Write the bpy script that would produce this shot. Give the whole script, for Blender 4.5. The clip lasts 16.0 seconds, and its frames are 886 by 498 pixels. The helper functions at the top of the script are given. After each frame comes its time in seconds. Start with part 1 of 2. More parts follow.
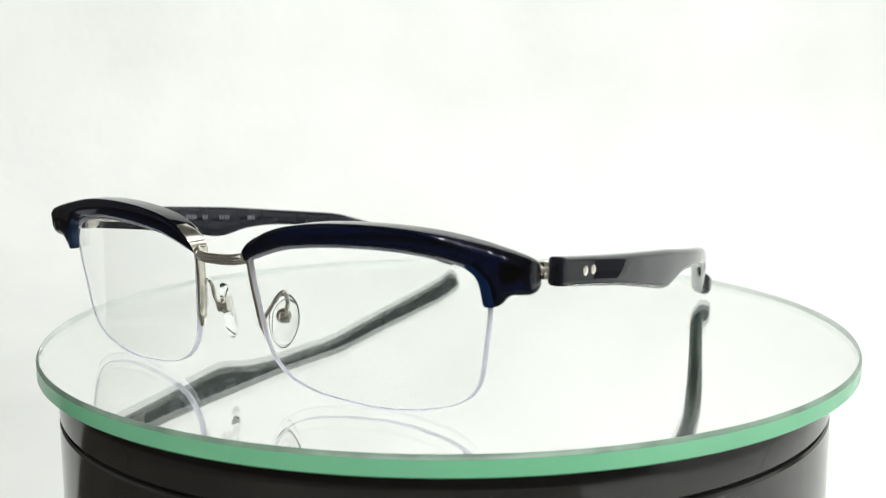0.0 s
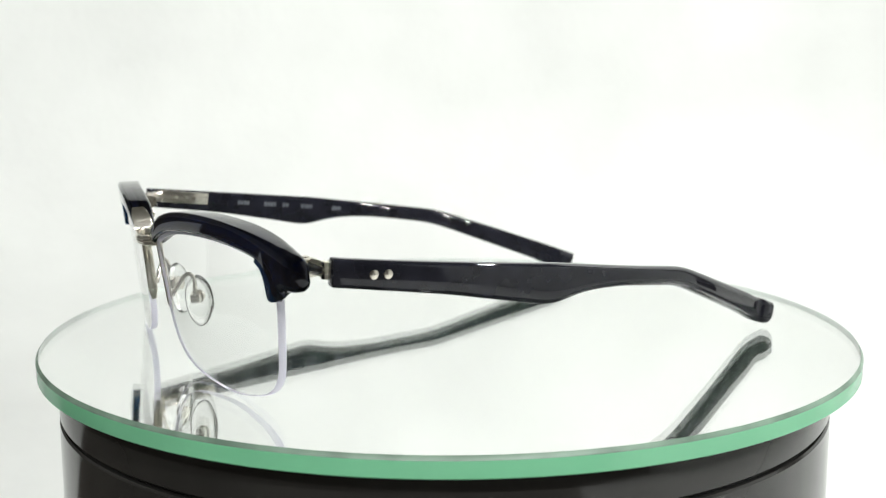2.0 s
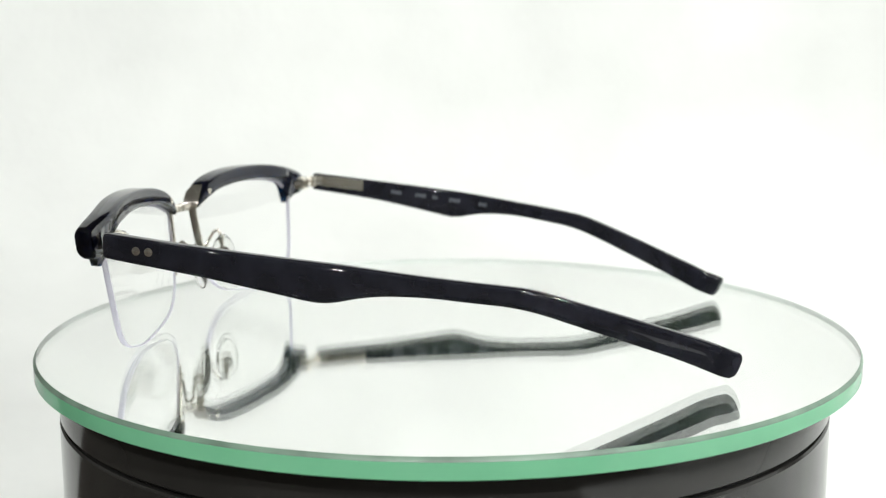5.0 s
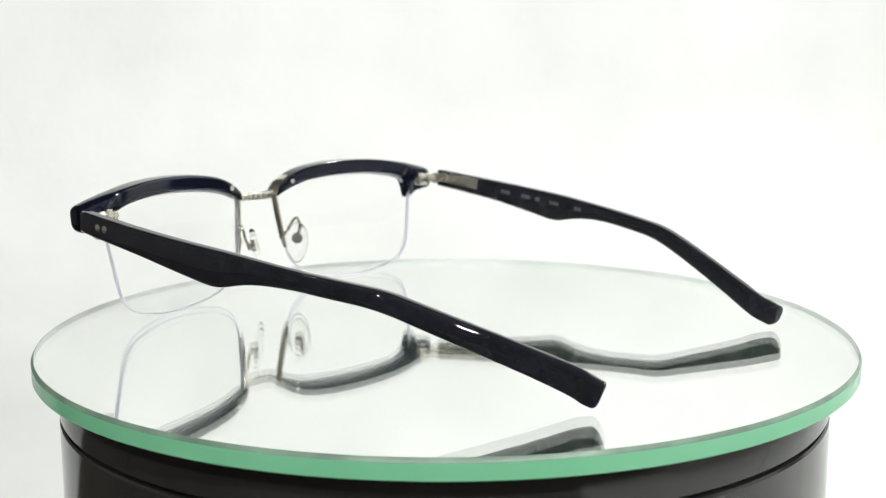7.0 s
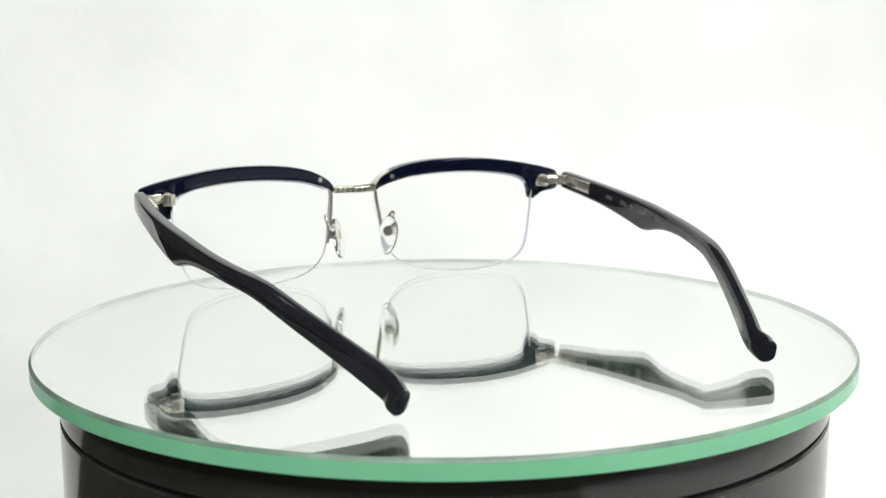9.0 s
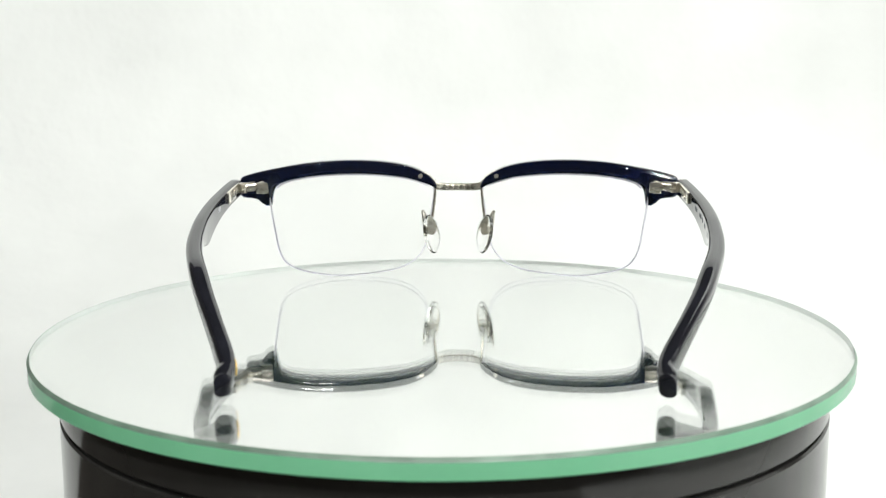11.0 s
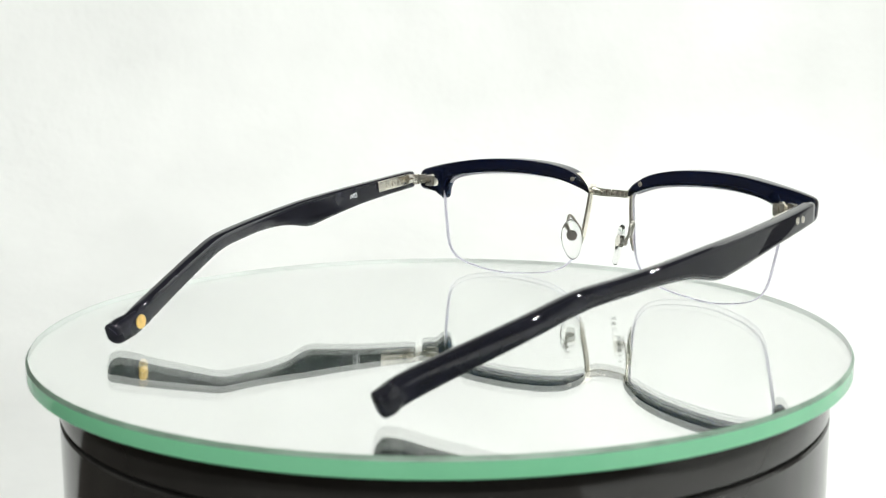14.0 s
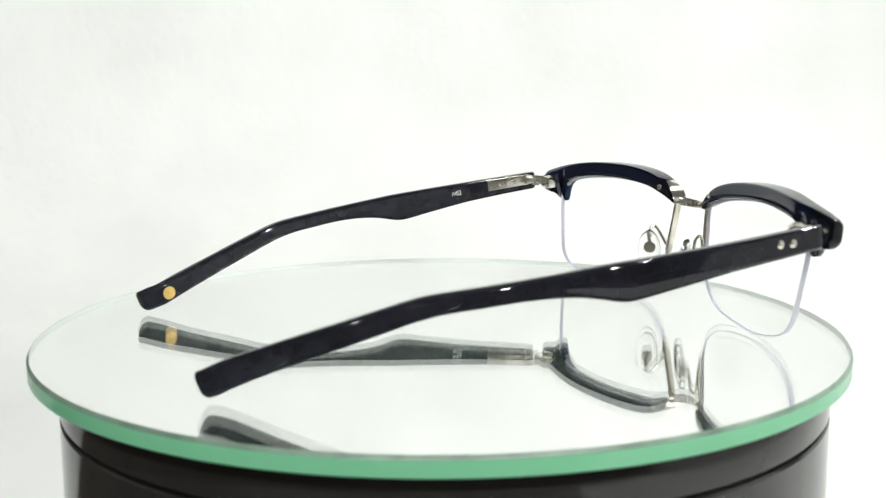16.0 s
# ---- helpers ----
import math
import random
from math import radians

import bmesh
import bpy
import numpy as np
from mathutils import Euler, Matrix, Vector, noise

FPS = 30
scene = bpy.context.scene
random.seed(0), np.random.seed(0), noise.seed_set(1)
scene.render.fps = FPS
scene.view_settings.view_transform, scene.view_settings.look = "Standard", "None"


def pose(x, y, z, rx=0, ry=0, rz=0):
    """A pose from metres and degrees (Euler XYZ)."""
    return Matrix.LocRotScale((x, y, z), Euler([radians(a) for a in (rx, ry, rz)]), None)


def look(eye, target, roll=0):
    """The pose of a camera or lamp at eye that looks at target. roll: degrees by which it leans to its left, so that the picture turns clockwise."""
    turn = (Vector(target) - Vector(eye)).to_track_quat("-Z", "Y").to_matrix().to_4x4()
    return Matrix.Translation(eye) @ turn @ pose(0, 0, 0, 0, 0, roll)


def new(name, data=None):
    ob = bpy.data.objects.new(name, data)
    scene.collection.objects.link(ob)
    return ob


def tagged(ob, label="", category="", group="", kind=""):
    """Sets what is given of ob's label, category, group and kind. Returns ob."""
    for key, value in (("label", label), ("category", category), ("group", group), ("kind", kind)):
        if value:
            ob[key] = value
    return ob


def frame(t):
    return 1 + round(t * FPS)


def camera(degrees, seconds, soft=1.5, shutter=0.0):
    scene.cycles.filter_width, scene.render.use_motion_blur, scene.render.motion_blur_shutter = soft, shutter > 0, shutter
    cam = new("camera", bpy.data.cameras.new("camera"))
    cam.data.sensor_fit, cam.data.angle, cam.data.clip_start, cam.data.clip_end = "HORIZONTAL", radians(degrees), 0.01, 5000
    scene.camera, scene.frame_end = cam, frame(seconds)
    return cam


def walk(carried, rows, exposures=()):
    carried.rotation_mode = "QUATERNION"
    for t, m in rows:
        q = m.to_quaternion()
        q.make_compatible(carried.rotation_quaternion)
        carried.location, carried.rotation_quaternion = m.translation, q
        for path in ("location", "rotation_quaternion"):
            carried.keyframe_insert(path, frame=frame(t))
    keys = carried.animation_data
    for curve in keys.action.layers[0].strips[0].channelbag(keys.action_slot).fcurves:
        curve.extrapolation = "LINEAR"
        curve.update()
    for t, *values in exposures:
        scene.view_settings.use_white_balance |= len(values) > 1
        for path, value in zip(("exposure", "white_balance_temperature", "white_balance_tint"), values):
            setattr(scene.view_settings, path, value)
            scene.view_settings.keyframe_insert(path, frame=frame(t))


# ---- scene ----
# ---------------------------------------------------------------- camera
EYE = (0.0, -0.28182, 0.06486)
cam = camera(43.26, 16.0, soft=1.1)
cam.data.dof.use_dof = True
cam.data.dof.aperture_fstop = 27.0
view = look(EYE, (-0.000255, -0.005393, 0.020269), -0.22)
walk(cam, [(0.0, view), (16.0, view)], exposures=[(0.0, 0.10), (16.0, 0.10)])

# ---------------------------------------------------------------- light
world = bpy.data.worlds.new("room_dark")
world.use_nodes = True
world.node_tree.nodes["Background"].inputs[0].default_value = (0.9, 1.0, 0.95, 1)
world.node_tree.nodes["Background"].inputs[1].default_value = 0.02
scene.world = world


def area_lamp(name, eye, target, sx, sy, watts, colour):
    d = bpy.data.lights.new(name, "AREA")
    d.shape, d.size, d.size_y, d.energy, d.color = "RECTANGLE", sx, sy, watts, colour
    ob = new(name, d)
    ob.matrix_world = look(eye, target)
    return ob


LAMP = (0.985, 1.0, 0.982)
# unseen fill lamps, added to brighten the backdrop's right and the board and paper
area_lamp("backdrop_fill", (0.47, 0.20, 0.68), (0.20, 0.60, 0.14), 0.03, 0.025, 3.6, LAMP)
area_lamp("side_fill", (0.34, -0.10, 0.78), (0.42, -0.02, 0.0), 0.03, 0.022, 1.1, LAMP)
area_lamp("panel_lamp_top", (-0.26, 0.16, 0.74), (-0.12, 0.42, 0.0), 0.03, 0.022, 0.05, LAMP)
for lx, ly, lz, watts in ((-0.75, -1.10, 1.10, 2.4), (-0.30, -1.40, 1.00, 6.0), (0.38, -1.35, 1.05, 7.4), (0.80, -1.00, 1.15, 6.2)):
    area_lamp("room_lamp", (lx, ly, lz), (0.0, -0.1, 0.0), 0.045, 0.045, watts, LAMP)


# ---------------------------------------------------------------- materials
def material(name, base, rough=0.4, metal=0.0, trans=0.0, ior=1.5, coat=0.0, vary=0.0, scale=60.0, bump=0.0,
             bump_scale=900.0, rough_vary=0.0, relief=0.001):
    m = bpy.data.materials.new(name)
    m.use_nodes = True
    nt = m.node_tree
    b = nt.nodes["Principled BSDF"]
    b.inputs["Base Color"].default_value = (*base, 1)
    b.inputs["Roughness"].default_value = rough
    b.inputs["Metallic"].default_value = metal
    b.inputs["Transmission Weight"].default_value = trans
    b.inputs["IOR"].default_value = ior
    b.inputs["Coat Weight"].default_value = coat
    b.inputs["Coat Roughness"].default_value = 0.03
    co = nt.nodes.new("ShaderNodeTexCoord")
    if vary > 0:
        n1 = nt.nodes.new("ShaderNodeTexNoise")
        n1.inputs["Scale"].default_value, n1.inputs["Detail"].default_value = scale, 6
        nt.links.new(co.outputs["Object"], n1.inputs["Vector"])
        ramp = nt.nodes.new("ShaderNodeValToRGB")
        ramp.color_ramp.elements[0].position, ramp.color_ramp.elements[1].position = 0.3, 0.7
        ramp.color_ramp.elements[0].color = (*[max(0, c * (1 - vary)) for c in base], 1)
        ramp.color_ramp.elements[1].color = (*[min(1, c * (1 + vary)) for c in base], 1)
        nt.links.new(n1.outputs["Fac"], ramp.inputs[0])
        nt.links.new(ramp.outputs[0], b.inputs["Base Color"])
    if rough_vary > 0:
        n3 = nt.nodes.new("ShaderNodeTexNoise")
        n3.inputs["Scale"].default_value, n3.inputs["Detail"].default_value = scale * 3, 5
        nt.links.new(co.outputs["Object"], n3.inputs["Vector"])
        mr = nt.nodes.new("ShaderNodeMapRange")
        mr.inputs["To Min"].default_value, mr.inputs["To Max"].default_value = max(0, rough - rough_vary), rough + rough_vary
        nt.links.new(n3.outputs["Fac"], mr.inputs["Value"])
        nt.links.new(mr.outputs[0], b.inputs["Roughness"])
    if bump > 0:
        n2 = nt.nodes.new("ShaderNodeTexNoise")
        n2.inputs["Scale"].default_value, n2.inputs["Detail"].default_value = bump_scale, 4
        nt.links.new(co.outputs["Object"], n2.inputs["Vector"])
        bp = nt.nodes.new("ShaderNodeBump")
        bp.inputs["Strength"].default_value, bp.inputs["Distance"].default_value = bump, relief
        nt.links.new(n2.outputs["Fac"], bp.inputs["Height"])
        nt.links.new(bp.outputs[0], b.inputs["Normal"])
    return m


M_PAPER = material("white_paper", (0.82, 0.83, 0.81), 0.85, vary=0.045, scale=9.0, bump=1.0, bump_scale=26.0, relief=0.0017)
# wall tone raised so that the unseen room bounces more light
M_ROOM = material("unseen_room_wall", (0.50, 0.49, 0.46), 0.8, vary=0.1, scale=3.0)
M_CEIL = material("unseen_room_ceiling", (0.40, 0.40, 0.38), 0.9, vary=0.05, scale=3.0)
M_FLOOR = material("dark_floor", (0.07, 0.06, 0.05), 0.6, vary=0.2, scale=8.0)
M_GLASS = material("float_glass", (0.995, 1.0, 0.996), 0.0, trans=1.0, ior=1.52)


def silvered(name, mirror_colour, haze_colour, haze):
    """Mirror layer with a little green diffuse mixed in, a painted haze over dark reflections."""
    m = bpy.data.materials.new(name)
    m.use_nodes = True
    nt = m.node_tree
    nt.nodes.remove(nt.nodes["Principled BSDF"])
    gl, df, mx = [nt.nodes.new("ShaderNode" + k) for k in ("BsdfGlossy", "BsdfDiffuse", "MixShader")]
    gl.inputs["Color"].default_value, gl.inputs["Roughness"].default_value = (*mirror_colour, 1), 0.012
    df.inputs["Color"].default_value = (*haze_colour, 1)
    mx.inputs[0].default_value = haze
    nt.links.new(gl.outputs[0], mx.inputs[1])
    nt.links.new(df.outputs[0], mx.inputs[2])
    nt.links.new(mx.outputs[0], nt.nodes["Material Output"].inputs["Surface"])
    return m


M_SILVER = silvered("silvered_back", (0.985, 0.987, 0.986), (0.62, 0.86, 0.64), 0.028)


def frosted(name, dark, light, scale, through_part, gloss, sheen=0.25):
    """Frosted surface that lets the light inside the glass out: diffuse, translucent and a gloss that grows at a low angle."""
    m = bpy.data.materials.new(name)
    m.use_nodes = True
    nt = m.node_tree
    nt.nodes.remove(nt.nodes["Principled BSDF"])
    co, no, rp = [nt.nodes.new("ShaderNode" + k) for k in ("TexCoord", "TexNoise", "ValToRGB")]
    no.inputs["Scale"].default_value, no.inputs["Detail"].default_value = scale, 6
    nt.links.new(co.outputs["Object"], no.inputs["Vector"])
    rp.color_ramp.elements[0].position, rp.color_ramp.elements[1].position = 0.3, 0.7
    rp.color_ramp.elements[0].color, rp.color_ramp.elements[1].color = (*dark, 1), (*light, 1)
    nt.links.new(no.outputs["Fac"], rp.inputs[0])
    df, tl, gl, m1, m2 = [nt.nodes.new("ShaderNode" + k) for k in ("BsdfDiffuse", "BsdfTranslucent", "BsdfGlossy", "MixShader", "MixShader")]
    gl.inputs["Roughness"].default_value = sheen
    m1.inputs[0].default_value, m2.inputs[0].default_value = through_part, gloss
    if gloss > 0.04:
        fr = nt.nodes.new("ShaderNodeFresnel")
        fr.inputs["IOR"].default_value = 1.52
        nt.links.new(fr.outputs[0], m2.inputs[0])
    nt.links.new(rp.outputs[0], df.inputs["Color"])
    nt.links.new(rp.outputs[0], tl.inputs["Color"])
    nt.links.new(df.outputs[0], m1.inputs[1])
    nt.links.new(tl.outputs[0], m1.inputs[2])
    nt.links.new(m1.outputs[0], m2.inputs[1])
    nt.links.new(gl.outputs[0], m2.inputs[2])
    nt.links.new(m2.outputs[0], nt.nodes["Material Output"].inputs["Surface"])
    return m


M_EDGE = frosted("ground_green_glass_edge", (0.33, 0.90, 0.53), (0.38, 0.95, 0.58), 60.0, 0.38, 0.06, 0.16)
# pale tone that stands in for internal reflections at the far rim
M_RIM_REFLECT = frosted("rim_reflection_tone", (0.60, 0.64, 0.61), (0.65, 0.68, 0.66), 60.0, 0.30, 0.0)
M_LENSEDGE = frosted("frosted_lens_edge", (0.92, 0.913, 0.98), (0.95, 0.943, 1.0), 300.0, 0.62, 0.03)
# opaque grey-green in place of the dark reflections of a polished bevel
M_ARRIS = material("arris_reflection_tone", (0.22, 0.33, 0.25), 0.36, vary=0.3, scale=120.0, rough_vary=0.08)
M_BASE = material("black_gloss_plastic", (0.031, 0.030, 0.028), 0.10, vary=0.2, scale=40.0, rough_vary=0.03)
M_GROOVE = material("black_groove", (0.010, 0.010, 0.010), 0.5)
M_BROW = material("navy_translucent_acetate", (0.0013, 0.0032, 0.0165), 0.04, trans=0.94, ior=1.49, vary=0.3, scale=220.0)
M_LIP = material("light_blue_translucent_acetate", (0.011, 0.070, 0.25), 0.05, trans=0.75, ior=1.49, vary=0.2, scale=200.0)
M_TEMPLE = material("navy_black_acetate", (0.0130, 0.0134, 0.0190), 0.012, vary=0.35, scale=180.0, rough_vary=0.006)
M_LENS = material("clear_coated_lens", (0.995, 1.0, 0.997), 0.0, trans=1.0, ior=1.24)
M_METAL = material("satin_silver", (0.88, 0.835, 0.745), 0.17, metal=1.0, vary=0.08, scale=400.0, rough_vary=0.06)
# darker copy of the silver, with the shade of the recesses in its colour
M_CHASED = material("recess_shade_silver", (0.50, 0.47, 0.41), 0.24, metal=1.0, vary=0.35, scale=700.0, rough_vary=0.08)
M_MOUNT = material("satin_pale_silver", (0.80, 0.765, 0.69), 0.22, metal=1.0, vary=0.08, scale=500.0)
M_PAD = material("clear_silicone", (0.985, 0.988, 0.98), 0.03, trans=1.0, ior=1.28)
M_MARK = material("pale_print", (0.11, 0.12, 0.135), 0.5, vary=0.2, scale=2500.0)
M_PRINT = material("silver_print", (0.66, 0.67, 0.68), 0.4, vary=0.25, scale=2500.0)
M_GOLD = material("gold_foil", (0.80, 0.55, 0.18), 0.32, metal=0.6, vary=0.1, scale=900.0)

MM = 0.001


# ---------------------------------------------------------------- builders
def part(name, bm, mat, parent=None, label="", smooth=38.0):
    """One mesh object from a bmesh in metres; edges sharper than smooth degrees stay crisp."""
    bmesh.ops.recalc_face_normals(bm, faces=bm.faces[:])
    lim = radians(smooth)
    for f in bm.faces:
        f.smooth = True
    for e in bm.edges:
        e.smooth = len(e.link_faces) == 2 and e.calc_face_angle(0.0) < lim
    me = bpy.data.meshes.new(name)
    bm.to_mesh(me)
    bm.free()
    me.materials.append(mat)
    ob = new(name, me)
    if parent is not None:
        ob.parent = parent
    if label:
        tagged(ob, label)
    return ob


def rings_mesh(rings, cap=True, close=False):
    """Skin over rings of equal point count (points in mm)."""
    bm = bmesh.new()
    vs = [[bm.verts.new(Vector(p) * MM) for p in r] for r in rings]
    n = len(vs[0])
    pairs = list(zip(vs[:-1], vs[1:])) + ([(vs[-1], vs[0])] if close else [])
    for a, b in pairs:
        for i in range(n):
            j = (i + 1) % n
            bm.faces.new((a[i], a[j], b[j], b[i]))
    if cap and not close:
        bm.faces.new(vs[0][::-1])
        bm.faces.new(vs[-1])
    return bm


def spline(pts, n, closed=False):
    """Catmull-Rom through points, n samples, evenly spaced along the length."""
    P = [np.array(p, float) for p in pts]
    if closed:
        P = [P[-1]] + P + [P[0], P[1]]
    else:
        P = [2 * P[0] - P[1]] + P + [2 * P[-1] - P[-2]]
    out = []
    for i in range(1, len(P) - 2):
        a, b, c, d = P[i - 1:i + 3]
        for k in range(12):
            u = k / 12
            out.append(0.5 * (2 * b + (c - a) * u + (2 * a - 5 * b + 4 * c - d) * u * u + (3 * b - a - 3 * c + d) * u ** 3))
    if not closed:
        out.append(P[-2])
    else:
        out.append(out[0])
    out = np.array(out)
    s = np.concatenate([[0], np.cumsum(np.linalg.norm(np.diff(out, axis=0), axis=1))])
    at = np.linspace(0, s[-1], n + 1)[:-1] if closed else np.linspace(0, s[-1], n)
    return np.stack([np.interp(at, s, out[:, k]) for k in range(out.shape[1])], -1)


def rounded(w, h, r, k=4):
    """Rounded rectangle section, centred, anticlockwise."""
    r = min(r, w / 2 * 0.98, h / 2 * 0.98)
    out = []
    for cx, cy, a0 in ((w / 2 - r, h / 2 - r, 0), (-w / 2 + r, h / 2 - r, 90), (-w / 2 + r, -h / 2 + r, 180), (w / 2 - r, -h / 2 + r, 270)):
        for i in range(k + 1):
            a = radians(a0 + 90 * i / k)
            out.append((cx + r * math.cos(a), cy + r * math.sin(a)))
    return out


def lathe(profile, n=160):
    """Solid of revolution round z from (radius, z) in mm; closes on itself."""
    rings = [[(r * math.cos(2 * math.pi * i / n), r * math.sin(2 * math.pi * i / n), z) for r, z in profile] for i in range(n)]
    return rings_mesh(rings, cap=False, close=True)


def disc_mesh(radius, z, n=160):
    bm = bmesh.new()
    ring = [bm.verts.new((radius * MM * math.cos(2 * math.pi * i / n), radius * MM * math.sin(2 * math.pi * i / n), z * MM)) for i in range(n)]
    bm.faces.new(ring)
    return bm


def band(profile, n=200):
    """Open surface of revolution round z from (radius, z) in mm."""
    bm = bmesh.new()
    vs = [[bm.verts.new((r * MM * math.cos(2 * math.pi * i / n), r * MM * math.sin(2 * math.pi * i / n), z * MM)) for r, z in profile] for i in range(n)]
    for i in range(n):
        a, b = vs[i], vs[(i + 1) % n]
        for j in range(len(profile) - 1):
            bm.faces.new((a[j], b[j], b[j + 1], a[j + 1]))
    return bm


def tube(pts, radius, n=60, k=10, flat=1.0, closed=False):
    """Wire along a smooth path in mm."""
    P = spline(pts, n, closed)
    rings = []
    for i, p in enumerate(P):
        a = Vector(P[min(i + 1, len(P) - 1)] - P[max(i - 1, 0)]).normalized()
        side = a.cross(Vector((0.13, 0.2, 1.0))).normalized()
        up = side.cross(a)
        rad = radius(i / (n - 1)) if callable(radius) else radius
        rings.append([tuple(Vector(p) + side * (rad * math.cos(2 * math.pi * j / k)) + up * (rad * flat * math.sin(2 * math.pi * j / k))) for j in range(k)])
    return rings_mesh(rings)


def block(size, at, r=0.3, turn=None):
    """Box with rounded edges, mm; at is its centre."""
    bm = bmesh.new()
    bmesh.ops.create_cube(bm, size=1.0)
    bmesh.ops.scale(bm, vec=Vector(size) * MM, verts=bm.verts)
    bmesh.ops.bevel(bm, geom=bm.edges[:], offset=r * MM, segments=2, affect="EDGES", profile=0.6)
    m = Matrix.Translation(Vector(at) * MM) @ (turn or Matrix.Identity(4))
    bm.transform(m)
    return bm


def button(radius, depth, at, axis, r=0.2, squash=1.0, n=20):
    """Short round stud with a domed rim; axis: the way it points."""
    prof = [(0.001, 0), (radius, 0), (radius, depth - r), (radius - r * 0.4, depth - r * 0.2), (radius - r, depth), (0.001, depth)]
    rings = [[(a * math.cos(2 * math.pi * i / n), a * squash * math.sin(2 * math.pi * i / n), z) for i in range(n)] for a, z in prof]
    bm = rings_mesh(rings)
    bm.transform(Matrix.Translation(Vector(at) * MM) @ Vector(axis).to_track_quat("Z", "Y").to_matrix().to_4x4())
    return bm


def mirror(bm, s):
    if s < 0:
        bm.transform(Matrix.Diagonal((-1, 1, 1, 1)))
        bmesh.ops.reverse_faces(bm, faces=bm.faces[:])
    return bm


# ---------------------------------------------------------------- setting
def build_setting():
    # white paper sweep: lies on the table, coves up and stands behind the turntable
    cx, cy, zt = 0.0, 0.05, -0.13
    plan = spline([(-0.74, 0.27), (-0.70, 0.36), (-0.62, 0.46), (-0.47, 0.58), (-0.26, 0.69), (0.0, 0.74), (0.28, 0.68), (0.50, 0.50), (0.60, 0.31),
                   (0.66, 0.05), (0.65, -0.22), (0.56, -0.46), (0.38, -0.60)], 130)
    # how far the sheet rises: flat where it only lies on the table
    rise = []
    for q in plan:
        az = math.degrees(math.atan2(q[1], q[0]))
        up = min(1.0, max(0.0, (az - 22) / 6)) * min(1.0, max(0.0, (138 - az) / 14))
        rise.append(up * up * (3 - 2 * up))
    prof = [(0.16, 0.0), (0.55, 0.0)]
    for i in range(1, 13):
        a = radians(90 * i / 12)
        prof.append((0.55 + 0.45 * math.sin(a), 0.18 * (1 - math.cos(a))))
    prof += [(1.0, 0.30), (1.0, 0.45), (1.0, 0.62), (1.0, 0.80)]
    bm = bmesh.new()
    rows = [[bm.verts.new((cx + (q[0] - cx) * a, cy + (q[1] - cy) * a, zt + h * up)) for a, h in prof] for q, up in zip(plan, rise)]
    for a, b in zip(rows[:-1], rows[1:]):
        for i in range(len(prof) - 1):
            bm.faces.new((a[i], b[i], b[i + 1], a[i + 1]))
    ob = part("backdrop", bm, M_PAPER, None, smooth=180)
    mod = ob.modifiers.new("thick", "SOLIDIFY")
    mod.thickness, mod.offset = 0.0008, 1.0
    tagged(ob, "white seamless paper backdrop curving up behind the turntable", "backdrop", kind="structure")

    # upright white board added on the right, out of sight, for pale reflections
    board = block((8, 640, 560), (600, -150, 151), 1.5)
    tagged(part("added_bounce_board", board, M_PAPER, None), "unseen white board added on the right for pale reflections", "board", kind="structure")

    top = block((1700, 1900, 30), (0, 0, -132.6 - 15), 3)
    tagged(part("table_top", top, M_FLOOR, None), "dark table top under the turntable", "table", kind="structure")

    # room shell, never in view, added for bounced light and reflections
    def wall(name, size, at, mat, label, cat):
        tagged(part(name, block(size, at, 2), mat, None), label, cat, kind="structure")

    wall("floor", (4200, 4200, 40), (0, 0, -900), M_FLOOR, "dark floor of the unseen room", "floor")
    wall("wall_north", (4200, 60, 2600), (0, 2000, 420), M_ROOM, "unseen wall added behind the backdrop", "wall")
    wall("wall_south", (4200, 60, 2600), (0, -2000, 420), M_ROOM, "unseen wall added behind the camera for bounce and reflections", "wall")
    wall("wall_east", (60, 3940, 2600), (2000, 0, 420), M_ROOM, "unseen side wall added for bounce and reflections", "wall")
    wall("wall_west", (60, 3940, 2600), (-2000, 0, 420), M_ROOM, "unseen side wall added for bounce and reflections", "wall")
    wall("ceiling", (4200, 4200, 40), (0, 0, 1742), M_CEIL, "unseen ceiling added over the set", "ceiling")


# ---------------------------------------------------------------- turntable
DISC_R, DISC_T = 100.5, 4.4


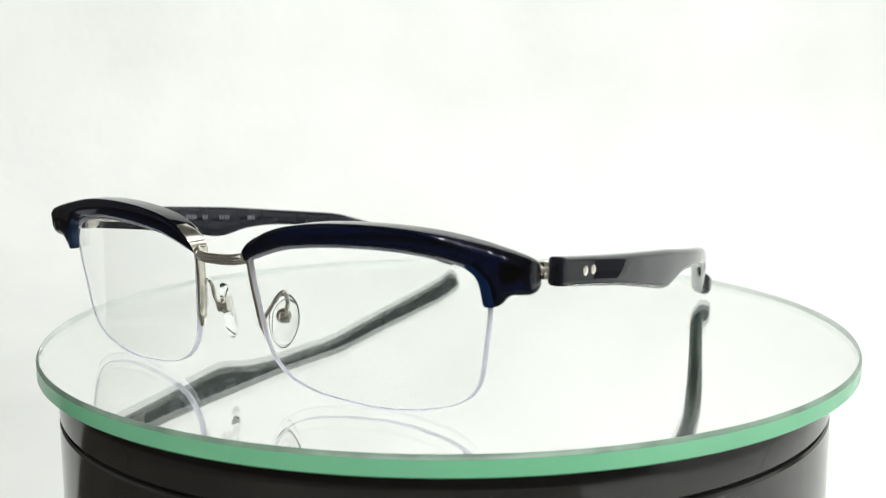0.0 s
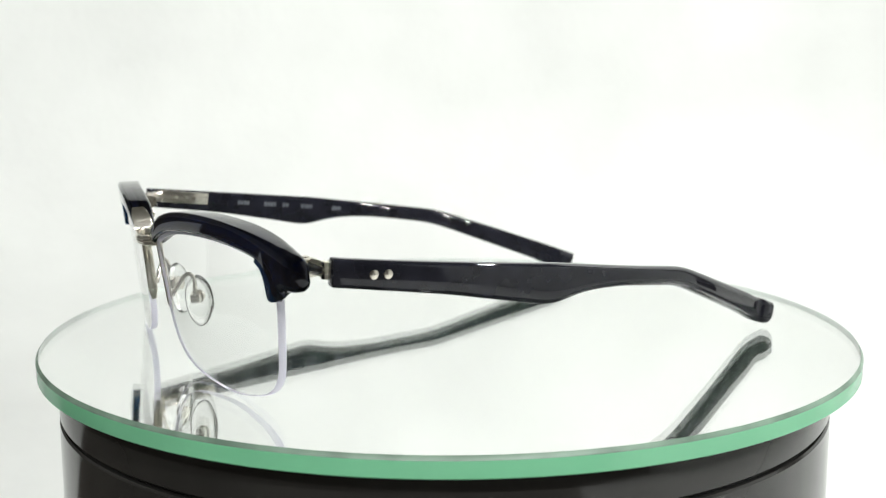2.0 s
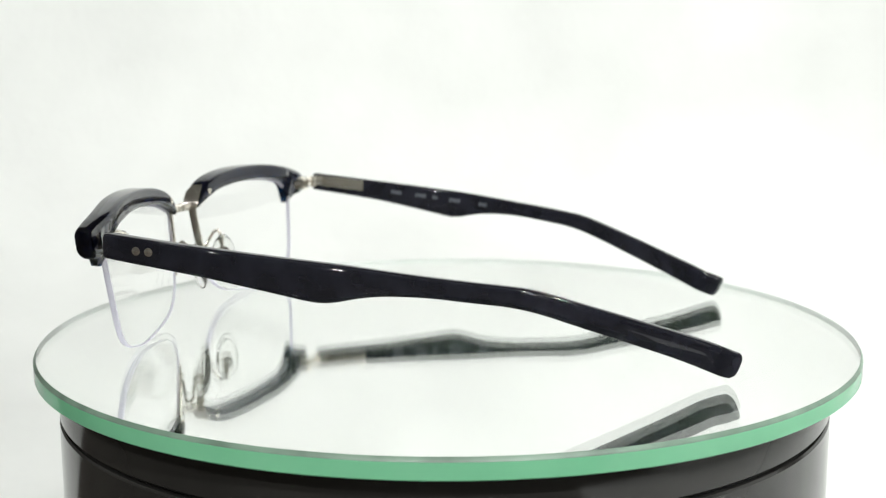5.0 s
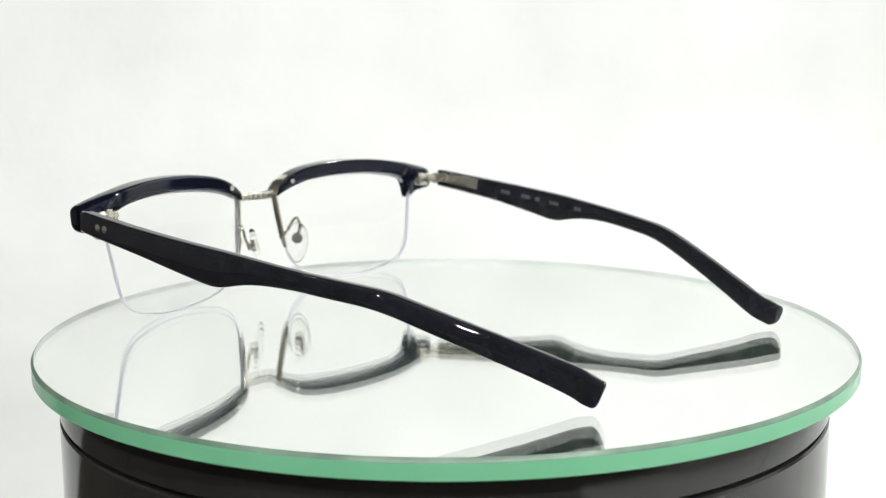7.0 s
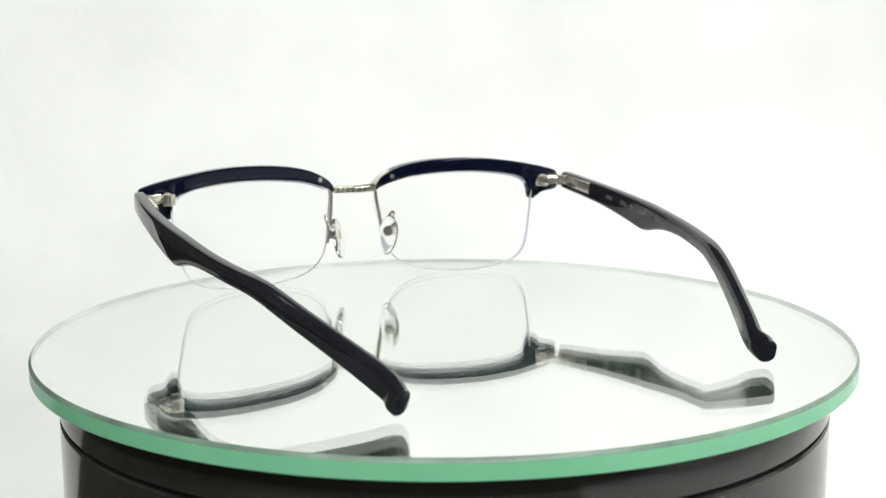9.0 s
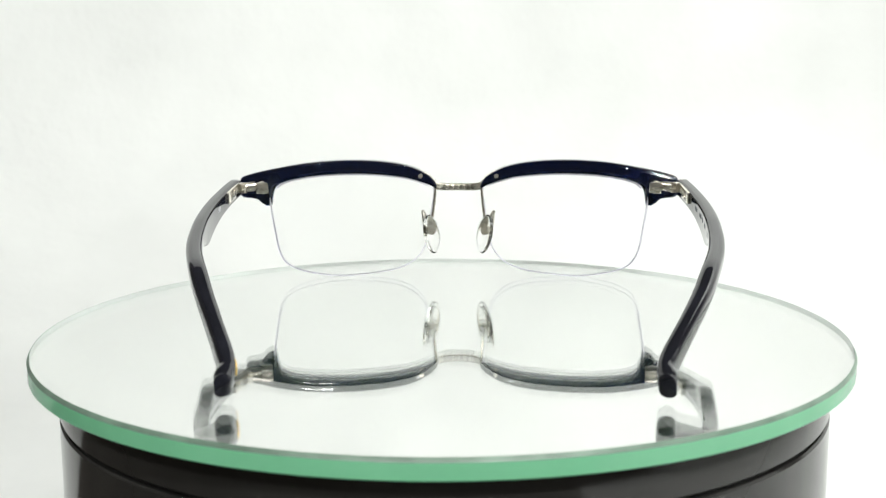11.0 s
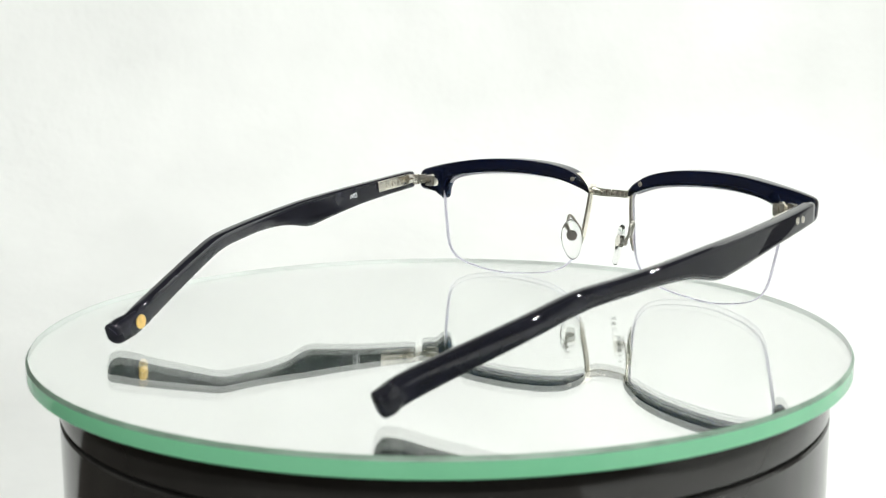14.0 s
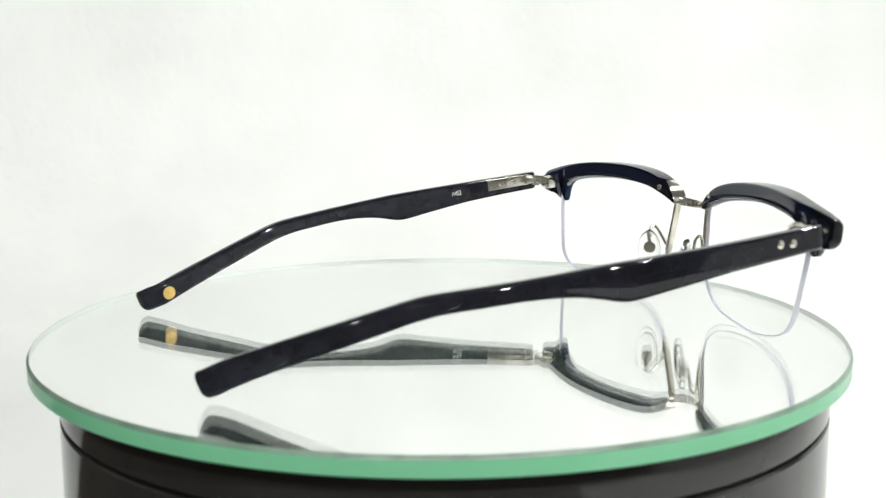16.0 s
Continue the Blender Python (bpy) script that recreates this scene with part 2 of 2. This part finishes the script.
def build_plate():
    root = new("mirror_plate")
    tagged(root, "round mirror-backed glass plate with a green ground edge on the turntable", "glass plate")
    cx, cy = 0.58, 0.96
    c, w = 0.85, 0.55
    off = Matrix.Translation(Vector((cx, cy, 0)) * MM)
    bm = disc_mesh(DISC_R - w, 0.0)
    bm.transform(off)
    part("glass_top", bm, M_GLASS, root, "clear polished glass surface").visible_shadow = False
    bm = disc_mesh(DISC_R - 0.64, -DISC_T + 0.25)
    bm.transform(off)
    part("mirror_backing", bm, M_SILVER, root, "silvered mirror layer under the glass")
    bm = band([(DISC_R - w, -0.0), (DISC_R - w + 0.06, -0.05), (DISC_R - 0.06, -c + 0.13), (DISC_R, -c)])
    bm.transform(off)
    part("arris", bm, M_ARRIS, root, "thin bevelled arris, its dark reflections painted grey-green")
    bm = band([(DISC_R, -c), (DISC_R, -DISC_T + 0.4), (DISC_R - 0.3, -DISC_T + 0.1), (DISC_R - 0.6, -DISC_T + 0.25)])
    bm.transform(off)
    part("ground_edge", bm, M_EDGE, root, "frosted green glass edge")
    # added band inside the edge, coloured like the reflections seen there
    bm = band([(DISC_R - 0.62, -0.43), (DISC_R - 0.62, -DISC_T + 0.3)])
    bm.transform(off)
    part("rim_reflection_band", bm, M_RIM_REFLECT, root, "pale band added for the reflections inside the glass rim")
    # added grey band; with its mirror image it draws the rim's dark lines
    bm = band([(DISC_R - 0.63, -0.01), (DISC_R - 0.63, -0.42)])
    bm.transform(off)
    part("rim_line_band", bm, M_ARRIS, root, "thin grey band added for the dark lines in the glass rim")
    bm = disc_mesh(DISC_R - 2.0, -DISC_T + 0.05)
    bm.transform(off)
    part("backing_paint", bm, M_GROOVE, root)
    return root


def build_base():
    root = new("turntable")
    tagged(root, "glossy black plastic turntable drum with a groove round it", "turntable")
    z0 = -DISC_T - 0.15
    part("top_ring", lathe([(60, z0), (93.6, z0), (94.6, z0 - 0.5), (94.9, z0 - 1.5), (94.9, -13.9), (94.5, -14.35), (60, -14.35)], 200), M_BASE, root)
    part("groove", lathe([(60, -14.3), (93.4, -14.3), (93.4, -15.3), (60, -15.3)], 160), M_GROOVE, root)
    part("drum", lathe([(60, -15.25), (94.5, -15.25), (94.95, -15.7), (95.0, -20), (95.0, -120), (94.0, -128), (92, -132.6), (60, -132.6)], 200), M_BASE, root)
    part("hub", lathe([(2, z0 - 0.4), (62, z0 - 0.4), (62, -132.6), (2, -132.6)], 96), M_GROOVE, root)
    return root


# ---------------------------------------------------------------- eyeglasses
def surf(x, z):
    """Depth of the lens surface, mm, in the space of the glasses (x to the wearer's left, y to the back)."""
    return -67.25 + 0.1739 * (x - 33) - 0.1170 * z + 0.00218 * (x - 33) ** 2


LENS = [(7.8, 27.5), (8.3, 22), (9.0, 17), (9.7, 12), (11.3, 7.6), (14.6, 4.1), (19.2, 2.0), (25, 0.9), (30, 0.4), (35.5, 0.1), (41, 0.4), (46, 1.3),
        (50, 2.4), (53.6, 4.4), (55.7, 7.4), (56.7, 11), (57.5, 15.5), (58.3, 20), (58.8, 25), (58.6, 28.5), (56, 30.3), (50, 32), (42, 33), (33, 33),
        (24, 32.4), (16, 31), (11, 29.3)]
LENS_T = 1.45

# stations: x, lower edge, upper edge, front offset, back offset from the lens surface
BROW = [(7.2, 27.3, 29.0, -1.5, 2.6), (8.6, 28.2, 31.0, -1.8, 3.2), (11, 29.2, 32.8, -1.9, 3.6), (14, 30.2, 34.1, -1.9, 3.7), (18, 31.2, 35.2, -1.9, 3.7),
        (24, 31.9, 36.1, -1.9, 3.7), (30, 32.3, 36.5, -1.9, 3.7), (36, 32.4, 36.6, -1.9, 3.7), (42, 32.2, 36.4, -1.9, 3.7), (47, 31.7, 36.0, -1.9, 3.8),
        (52, 30.9, 35.3, -2.0, 3.8), (55.5, 29.7, 34.7, -2.15, 3.6), (57.3, 28.4, 34.35, -2.3, 3.3), (58.2, 26.0, 34.15, -2.4, 3.1), (58.6, 23.0, 34.05, -2.45, 3.0),
        (60, 22.8, 33.9, -2.7, 2.6), (61.2, 23.3, 33.65, -2.9, 2.2), (62.2, 24.5, 33.4, -3.0, 2.0), (63.3, 25.1, 33.1, -3.1, 1.75), (65.2, 25.3, 32.6, -3.5, 1.25),
        (66.6, 25.5, 32.2, -3.6, 0.8), (67.1, 25.8, 31.9, -3.6, 0.6)]

T_TOP = [(-57.6, 31.6), (-40.6, 29.7), (-8.1, 26.3), (9.2, 23.9), (25.6, 21.7), (30, 21.0), (33.9, 19.7), (49, 14.4), (64, 9.0), (68, 7.4), (72.0, 5.6)]
T_BOT = [(-57.9, 26.3), (-46, 24.6), (-34.4, 22.8), (-21.5, 20.2), (-12.0, 18.2), (-10.0, 18.2), (-7.6, 18.8), (-2.4, 19.7), (3.3, 19.9), (10.4, 19.5),
         (25.6, 17.4), (31.1, 15.9), (43, 11.2), (58, 5.3), (62.5, 3.3), (66, 1.5), (69.8, 0.1)]
T_MID = [(-72, 67.1), (-58, 68.2), (-50, 68.8), (-30, 68.9), (-12, 67.7), (10, 64.6), (25, 60.5), (34, 57.3), (50, 50.9), (64, 45.3), (72, 42.4), (90, 36.2)]
T_THICK = [(-58, 3.3), (-20, 3.5), (10, 4.0), (34, 4.15), (50, 3.65), (58, 3.55), (66, 3.65), (70, 3.9)]
T_ROUND = [(-58, 0.85), (-20, 1.15), (5, 1.5), (28, 1.6), (50, 1.5), (60, 1.3), (66, 1.7), (69, 2.0)]


# sideways sweep of the faces of the tip, outwards positive
TIP_INNER = [(62.5, 0), (65, 0.1), (67, 0.45), (68.5, 0.95), (69.6, 1.45), (70.5, 1.9)]
TIP_OUTER = [(66.4, 0), (66.9, 0.06), (67.3, 0.22), (67.7, 0.52), (68.1, 0.9), (68.6, 1.25), (69.3, 1.5), (70.5, 1.6)]


def lerp(table, y):
    return float(np.interp(y, [a for a, b in table], [b for a, b in table]))


def mid_x(y):
    return sum(lerp(T_MID, y + d) for d in (-8, -6, -4, -2, 0, 2, 4, 6, 8)) / 9


def temple_ring(yt, zt, yb, zb, grow=0.0, wide=0.0, out=0.0, corner=0.0):
    """Rounded section of a temple between a point on its upper and one on its lower edge."""
    ym = 0.5 * (yt + yb)
    dx = (mid_x(ym + 3) - mid_x(ym - 3)) / 6
    n = Vector((1, -dx, 0)).normalized()
    h = math.hypot(yt - yb, zt - zb) + 2 * grow
    w = lerp(T_THICK, ym) + 2 * grow + wide
    up = Vector((0, yt - yb, zt - zb)).normalized()
    up += Vector((dx * up.y, 0, 0))
    mid = Vector((mid_x(ym), ym, 0.5 * (zt + zb)))
    return [tuple(mid + n * (a + out) + up * b) for a, b in rounded(w, h, lerp(T_ROUND, ym) + corner, 6)]


def build_temple(root, s):
    top, bot = [], []
    N = 90
    for i in range(N):
        u = i / (N - 1)
        top.append((-57.6 + u * (67.0 + 57.6)))
        bot.append((-57.9 + u * (64.9 + 57.9)))

    def soft(table, y, w=2.6):
        return sum(lerp(table, y + d * w) for d in (-1, -0.75, -0.5, -0.25, 0, 0.25, 0.5, 0.75, 1)) / 9 if table[0][0] + w < y < table[-1][0] - w else lerp(table, y)

    def section(a, b, grow=0.0, lift=0.0, corner=0.0):
        # the wearer's right tip is bent in a little more
        bend = (0.5 if s > 0 else 2.3) * max(0.0, (a - 38) / 32) ** 1.4
        inner, outer = lerp(TIP_INNER, a) - bend, lerp(TIP_OUTER, a) - bend
        return temple_ring(a, soft(T_TOP, a), b, soft(T_BOT, b) + lift, grow, outer - inner, 0.5 * (outer + inner), corner)

    rings = [section(a, b) for a, b in zip(top, bot)]

    def shrink(ring, amount, dy):
        c = sum((Vector(p) for p in ring), Vector()) / len(ring)
        return [tuple(c + (Vector(p) - c) * amount + Vector((0, dy, 0))) for p in ring]

    # foot of the tip: the inner face sweeps outwards, the outer face flares into a rounded lip
    foot = []
    for i in range(1, 15):
        u = i / 14
        foot.append(section(67.0 + u * 3.6, 64.9 + u * 3.7, 0.06 * u, 0.3 * u, -0.2 * u))
    end = foot[-1]
    for v in (0.2, 0.4, 0.58, 0.73, 0.85, 0.94, 0.99):
        foot.append(shrink(end, 0.62 + 0.38 * math.sqrt(1 - v * v), 1.2 * v))
    foot.append(shrink(end, 0.3, 1.26))
    rings = [shrink(rings[0], 0.86, -0.25), shrink(rings[0], 0.96, -0.12)] + rings + foot
    body = part("temple", mirror(rings_mesh(rings), s), M_TEMPLE, root, "glossy navy-black acetate temple", 50)
    for y in ((-50.4, -47.6) if s > 0 else (-49.9, -46.6)):
        x = mid_x(y) + lerp(T_THICK, y) / 2
        part("rivet", mirror(button(0.95, 0.25, (x - 0.17, y, 28.15 - (0.05 * (y + 50) if s > 0 else 0.0)), (1, 0.02, 0), 0.1), s), M_METAL, body, "flat silver rivet")
    # hinge plate on the inner face
    slope = math.atan2(-2.0, 17)
    xi = mid_x(-48) - lerp(T_THICK, -48) / 2
    turn = Matrix.Rotation(slope, 4, "X")
    plate = part("hinge_plate", mirror(block((0.9, 15.0, 3.3), (xi - 0.15, -48.4, 28.5), 0.2, turn), s), M_METAL, body, "silver hinge plate")
    for y in (-50.5, -47.6, -44.8):
        part("plate_rivet", mirror(button(0.7, 0.45, (xi - 0.5, y, 28.5 - 0.118 * (y + 48.4)), (-1, 0, 0), 0.12), s), M_METAL, plate)
    # the temple's own origin lies in its middle
    mid = Vector((s * mid_x(-5), -5, 23)) * MM
    body.data.transform(Matrix.Translation(-mid))
    body.location = mid
    for ob in body.children:
        ob.location -= mid
    return body


def print_bar(body, s, y, z, w, h, mat, lean=0.0):
    x = mid_x(y) - lerp(T_THICK, y) / 2
    dx = (mid_x(y + 3) - mid_x(y - 3)) / 6
    turn = Matrix.Rotation(-math.atan(dx), 4, "Z") @ Matrix.Rotation(-0.11 + lean, 4, "X")
    part("printed_bar", mirror(block((0.06, w, h), (x - 0.02, y, z), 0.02, turn), s), mat, body, "pale printed mark").location -= body.location


def print_marks(body, s, groups, zc, h, mat):
    """Groups of plain upright bars for print that cannot be read, on the inner face: middle, number of bars."""
    y0 = groups[0][0]
    for y, count in groups:
        for i in range(count):
            yi = y + (i - (count - 1) / 2) * 0.92
            print_bar(body, s, yi, zc - 0.11 * (yi - y0), 0.62, h * (1.0, 0.9, 1.0, 0.94)[i % 4], mat)


def print_emblem(body, s, y, z, mat):
    """Small emblem drawn as plain strokes: a zigzag beside an open box."""
    for dy, dz, w, h, lean in ((1.35, -0.1, 0.22, 1.3, 0.2), (0.9, 0.05, 0.2, 1.3, -0.5), (0.4, 0.05, 0.2, 1.3, 0.5), (0.0, 0, 0.22, 1.4, 0),
                               (-0.45, 0, 0.24, 1.5, 0), (-1.3, 0.0, 0.24, 1.5, -0.15), (-0.85, 0.68, 1.0, 0.22, 0), (-0.85, -0.6, 0.8, 0.22, 0)):
        print_bar(body, s, y + dy, z + dz - 0.11 * dy, w, h, mat, lean)


def build_lens(root, s):
    P = spline(LENS, 110, True)
    c = np.array([34.0, 17.0])

    def ring(k, d):
        Q = c + (P - c) * k
        return [(q[0], surf(q[0], q[1]) + d, q[1]) for q in Q]

    h = LENS_T / 2
    ks = [0.004, 0.15, 0.3, 0.45, 0.6, 0.75, 0.88, 0.96, 0.992]
    rings = [ring(k, -h) for k in ks] + [ring(k, h) for k in ks[::-1]]
    body = part("lens", mirror(rings_mesh(rings), s), M_LENS, root, "clear lens, dry and clean", 50)
    # the ground side between the two polished faces is frosted
    body.data.materials.append(M_LENSEDGE)
    for p in body.data.polygons:
        back = [body.data.vertices[i].co for i in p.vertices]
        if len({v.y / MM > surf(abs(v.x) / MM, v.z / MM) for v in back}) > 1:
            p.material_index = 1
    e = [ring(0.990, -h - 0.03), ring(0.998, -h + 0.02), ring(1.004, -h + 0.3), ring(1.004, h - 0.3), ring(0.998, h - 0.02), ring(0.990, h + 0.03)]
    part("lens_edge", mirror(rings_mesh(e, cap=False), s), M_LENSEDGE, body, "frosted bluish lens edge")
    # ground bevel along the top, just under the brow bar
    low = [(q[0], q[1]) for q in BROW]
    bevel = []
    for i in range(60):
        x = 9.5 + 47.2 * i / 59
        z = sum(lerp(low, x + d) for d in (-1.5, -0.75, 0, 0.75, 1.5)) / 5 - 0.22
        bevel.append([(x, surf(x, z) + a, z + b) for a, b in rounded(LENS_T + 0.12, 0.75, 0.2, 3)])
    part("lens_bevel", mirror(rings_mesh(bevel), s), M_LENSEDGE, body, "pale ground bevel under the brow bar")


def build_brow(root, s):
    st = spline(BROW, 120)
    rings = []
    def even(col, x):
        w = max(0.0, min(3.2, x - BROW[0][0], BROW[-1][0] - x))
        table = [(q[0], q[col]) for q in BROW]
        return sum(lerp(table, x + w * d / 4) for d in range(-4, 5)) / 9

    for x, lo, hi, f, b in st:
        x = float(x)
        hi, f, b = even(2, x), even(3, x), even(4, x)
        zc = 0.5 * (lo + hi)
        r = rounded(b - f, hi - lo, 0.8 + 0.95 * min(1, max(0, (x - 48) / 13)), 6)
        thin = 0.62 * min(1.0, max(0.0, (x - 55) / 2.5)) * min(1.0, max(0.0, (63.5 - x) / 2.5))
        half = 0.5 * (hi - lo)
        rings.append([(x, surf(x, zc + c) + 0.5 * (f + b) + (a - thin * (a - 0.5 * (f - b)) * max(0.0, -c / half)), zc + c) for a, c in r])

    def shrink(ring, amount, dx):
        c = sum((Vector(p) for p in ring), Vector()) / len(ring)
        return [tuple(c + (Vector(p) - c) * amount + Vector((dx, 0, 0))) for p in ring]

    rings = [shrink(rings[0], 0.8, -0.3)] + rings + [shrink(rings[-1], k, d) for k, d in ((0.97, 0.14), (0.92, 0.32), (0.84, 0.48), (0.70, 0.62), (0.45, 0.70))]
    body = part("brow_bar", mirror(rings_mesh(rings), s), M_BROW, root, "glossy translucent navy acetate brow bar", 50)
    # screw head on the back, near the bridge
    part("screw", mirror(button(0.78, 0.35, (12.0, surf(12, 31.4) + 3.55, 31.4), (-0.1, 1, 0.05), 0.15), s), M_METAL, body, "small silver screw head")
    # lighter, thinner corner that holds the lens
    lip = spline([(55.2, 29.95), (56.9, 28.7), (57.9, 26.6), (58.35, 23.4), (58.6, 22.85), (60.0, 22.75), (60.5, 23.3), (60.3, 25.4), (59.6, 27.5), (58.0, 29.5), (56.3, 30.5)], 48, True)
    rings = []
    fronts = [(q[0], q[3]) for q in BROW]
    for k, table, d in ((0.92, fronts, -0.09), (1.0, fronts, 0.06), (1.0, fronts, 1.9), (0.92, fronts, 2.1)):
        c = lip.mean(axis=0)
        rings.append([(q[0], surf(q[0], q[1]) + lerp(table, q[0]) + d, q[1]) for q in c + (lip - c) * k])
    part("corner_lip", mirror(rings_mesh(rings), s), M_LIP, body, "lighter blue translucent corner")
    # metal shoe over the inner end
    shoe = []
    for x, z, w, t in ((12.0, 32.95, 3.4, 0.5), (10.2, 32.0, 4.6, 0.9), (8.6, 30.9, 5.2, 1.0), (7.4, 29.6, 5.3, 1.0), (6.9, 28.4, 5.0, 1.0), (6.9, 27.4, 4.2, 0.9)):
        shoe.append([(x + a2 * 0.6, surf(x, z) + 0.3 + a1, z + a2 * 0.8) for a1, a2 in rounded(w * 0.82, t, 0.3, 3)])
    part("end_shoe", mirror(rings_mesh(shoe), s), M_METAL, body, "polished silver shoe at the inner end")
    # hinge block at the back of the outer end
    zc = 29.2
    blk = part("hinge_block", mirror(block((3.9, 3.5, 3.7), (60.4, surf(60.4, zc) + 4.6, zc - 0.35), 0.85, Matrix.Rotation(0.2, 4, "Z")), s), M_METAL, body, "bright silver hinge block")
    by = surf(60.4, zc) + 6.35
    part("hinge_tab", mirror(block((1.5, 0.5, 2.5), (59.6, by + 0.05, zc - 0.35), 0.2, Matrix.Rotation(0.2, 4, "Z")), s), M_METAL, blk)
    # dark strip set in the block's face as the shade of a slot
    part("slot_shade", mirror(block((0.35, 0.3, 2.9), (60.9, by - 0.1, zc - 0.35), 0.1, Matrix.Rotation(0.2, 4, "Z")), s), M_GROOVE, blk, "dark strip for the shade of the hinge block's slot")
    part("hinge_screw", mirror(button(0.8, 0.45, (60.4, by - 1.8, zc + 1.3), (0, 0, 1), 0.15), s), M_METAL, blk, "small round screw head")
    link = [(62.5, -59.4, 29.4), (64.2, -58.6, 29.2), (65.6, -58.0, 29.1), (66.5, -56.4, 29.3), (66.7, -54.5, 29.3)]
    part("hinge_link", mirror(tube(link, 1.2, 24, 10, 1.25), s), M_METAL, blk, "silver hinge link")
    for z in (28.0, 29.1, 30.2):
        part("hinge_barrel", mirror(button(1.25, 1.05, (65.9, -57.6, z - 0.55), (0, 0, 1), 0.15), s), M_METAL, blk)


def build_rim(root, s):
    path = spline([(7.5, 28.6), (7.7, 27), (8.05, 22.5), (8.75, 17.2), (9.2, 14), (9.8, 11.4)], 40)
    rings = []
    for i, (x, z) in enumerate(path):
        taper = 1.0 if i < 34 else 1.0 - 0.08 * (i - 33)
        rings.append([(x - 0.35 + a2, surf(x, z) + 0.25 + a1, z) for a1, a2 in rounded(2.2 * taper, 0.8 * taper, 0.3, 3)])
    part("rim", mirror(rings_mesh(rings), s), M_METAL, root, "silver half rim along the inner lens edge")


def build_pad(root, s):
    cx, cy, cz = 8.3, -64.8, 13.9
    turn = Matrix.Rotation(radians(-40), 4, "Z") @ Matrix.Rotation(radians(10), 4, "Y")
    # almond-shaped clear pad
    out = spline([(0, 7.2), (2.7, 5.2), (3.7, 1.2), (3.1, -3.2), (1.2, -6.9), (-0.8, -7.4), (-2.7, -4.8), (-3.5, -0.4), (-2.8, 4.2)], 44, True)
    rings = []
    for k, d in ((0.02, -0.95), (0.6, -0.9), (0.88, -0.65), (0.99, -0.1), (0.97, 0.45), (0.8, 0.75), (0.5, 0.85), (0.02, 0.88)):
        rings.append([(d * 1.25, p[0] * k * 0.89, p[1] * k * 0.84) for p in out])
    bm = rings_mesh(rings)
    bm.transform(Matrix.Translation(Vector((cx, cy, cz)) * MM) @ turn)
    pad = part("nose_pad", mirror(bm, s), M_PAD, root, "clear silicone nose pad", 60)
    ax = (turn @ Vector((1, 0, 0)))
    at = Vector((cx, cy, cz + 1.1)) + ax * 0.2
    part("pad_mount", mirror(button(1.6, 0.7, tuple(at), tuple(ax), 0.2), s), M_MOUNT, pad, "round silver pad mount")
    part("pad_socket", mirror(block((1.9, 2.4, 2.4), tuple(at + ax * 1.4), 0.8, turn), s), M_MOUNT, pad, "small silver pad socket")
    e = at + ax * 1.7
    arm = [(8.7, -70.6, 15.4), (9.2, -70.2, 16.6), (10.2, -69.4, 18.6), (11.0, -68.4, 20.3), (11.2, -67.3, 20.4), (11.0, -66.5, 19.0), (10.8, -66.3, 17.0), tuple(e)]
    part("pad_arm", mirror(tube(arm, 0.46, 60, 8), s), M_MOUNT, pad, "thin bent silver wire arm")


def build_bridge(root):
    pts = [(-7.2, -73.6, 28.0), (-5.5, -74.9, 27.6), (-3, -75.7, 27.4), (0, -76.0, 27.4), (3, -75.7, 27.4), (5.5, -74.9, 27.6), (7.2, -73.6, 28.0)]
    P = spline(pts, 49)
    prof = []
    for i in range(36):
        a = 2 * math.pi * i / 36
        y, z = 0.7 * math.cos(a), 1.12 * math.sin(a)
        if y < 0.2:
            y += 0.13 * math.cos(z * 2 * math.pi / 0.62)
        prof.append((y, z))
    rings = []
    for i, p in enumerate(P):
        u = abs(p[0]) / 7.2
        k = 1.0 + 0.12 * u * u
        rings.append([(p[0], p[1] + y * k, p[2] + z * k) for y, z in prof])
    br = part("bridge", rings_mesh(rings), M_METAL, root, "ribbed silver bridge", 60)
    for x in (-4.6, -2.8, -1.0, 1.0, 2.8, 4.6):
        y = float(np.interp(x, P[:, 0], P[:, 1]))
        z = float(np.interp(x, P[:, 0], P[:, 2]))
        bm = button(0.8, 0.4, (x, y + 0.42, z), (0.3, 1, 0.05), 0.3, 1.05, 16)
        part("bead", bm, M_CHASED, br, "chased bead on the back of the bridge")


def build_glasses():
    root = new("eyeglasses")
    tagged(root, "open browline eyeglasses in navy acetate and silver with clear lenses", "eyeglasses")
    for s in (1, -1):
        build_lens(root, s)
        build_brow(root, s)
        build_rim(root, s)
        build_pad(root, s)
        body = build_temple(root, s)
        if s > 0:
            print_emblem(body, s, -30.4, 25.8, M_PRINT)
            y = 63.6
            x = mid_x(y) - lerp(T_THICK, y) / 2
            dx = (mid_x(y + 3) - mid_x(y - 3)) / 6
            part("gold_dot", button(1.75, 0.3, (x - 0.25, y, 5.45), (-1, dx, 0.0), 0.05, 1.0, 28), M_GOLD, body, "round gold foil dot").location -= body.location
            cam.data.dof.focus_object = body
        else:
            print_marks(body, s, ((-30.1, 4), (-22.0, 4), (-17.3, 2), (-10.8, 4), (-1.6, 3)), 25.9, 1.25, M_MARK)
    build_bridge(root)
    return root


build_setting()
base = build_base()
plate = build_plate()
glasses = build_glasses()

TURN0, RATE = 324.651, -13.2904


def motions():
    turns = [(i / 10, pose(0, 0, 0, 0, 0, TURN0 + RATE * i / 10)) for i in range(161)]
    walk(plate, turns)
    walk(glasses, [(t, m @ pose(-0.00271, 0, 0)) for t, m in turns])


motions()
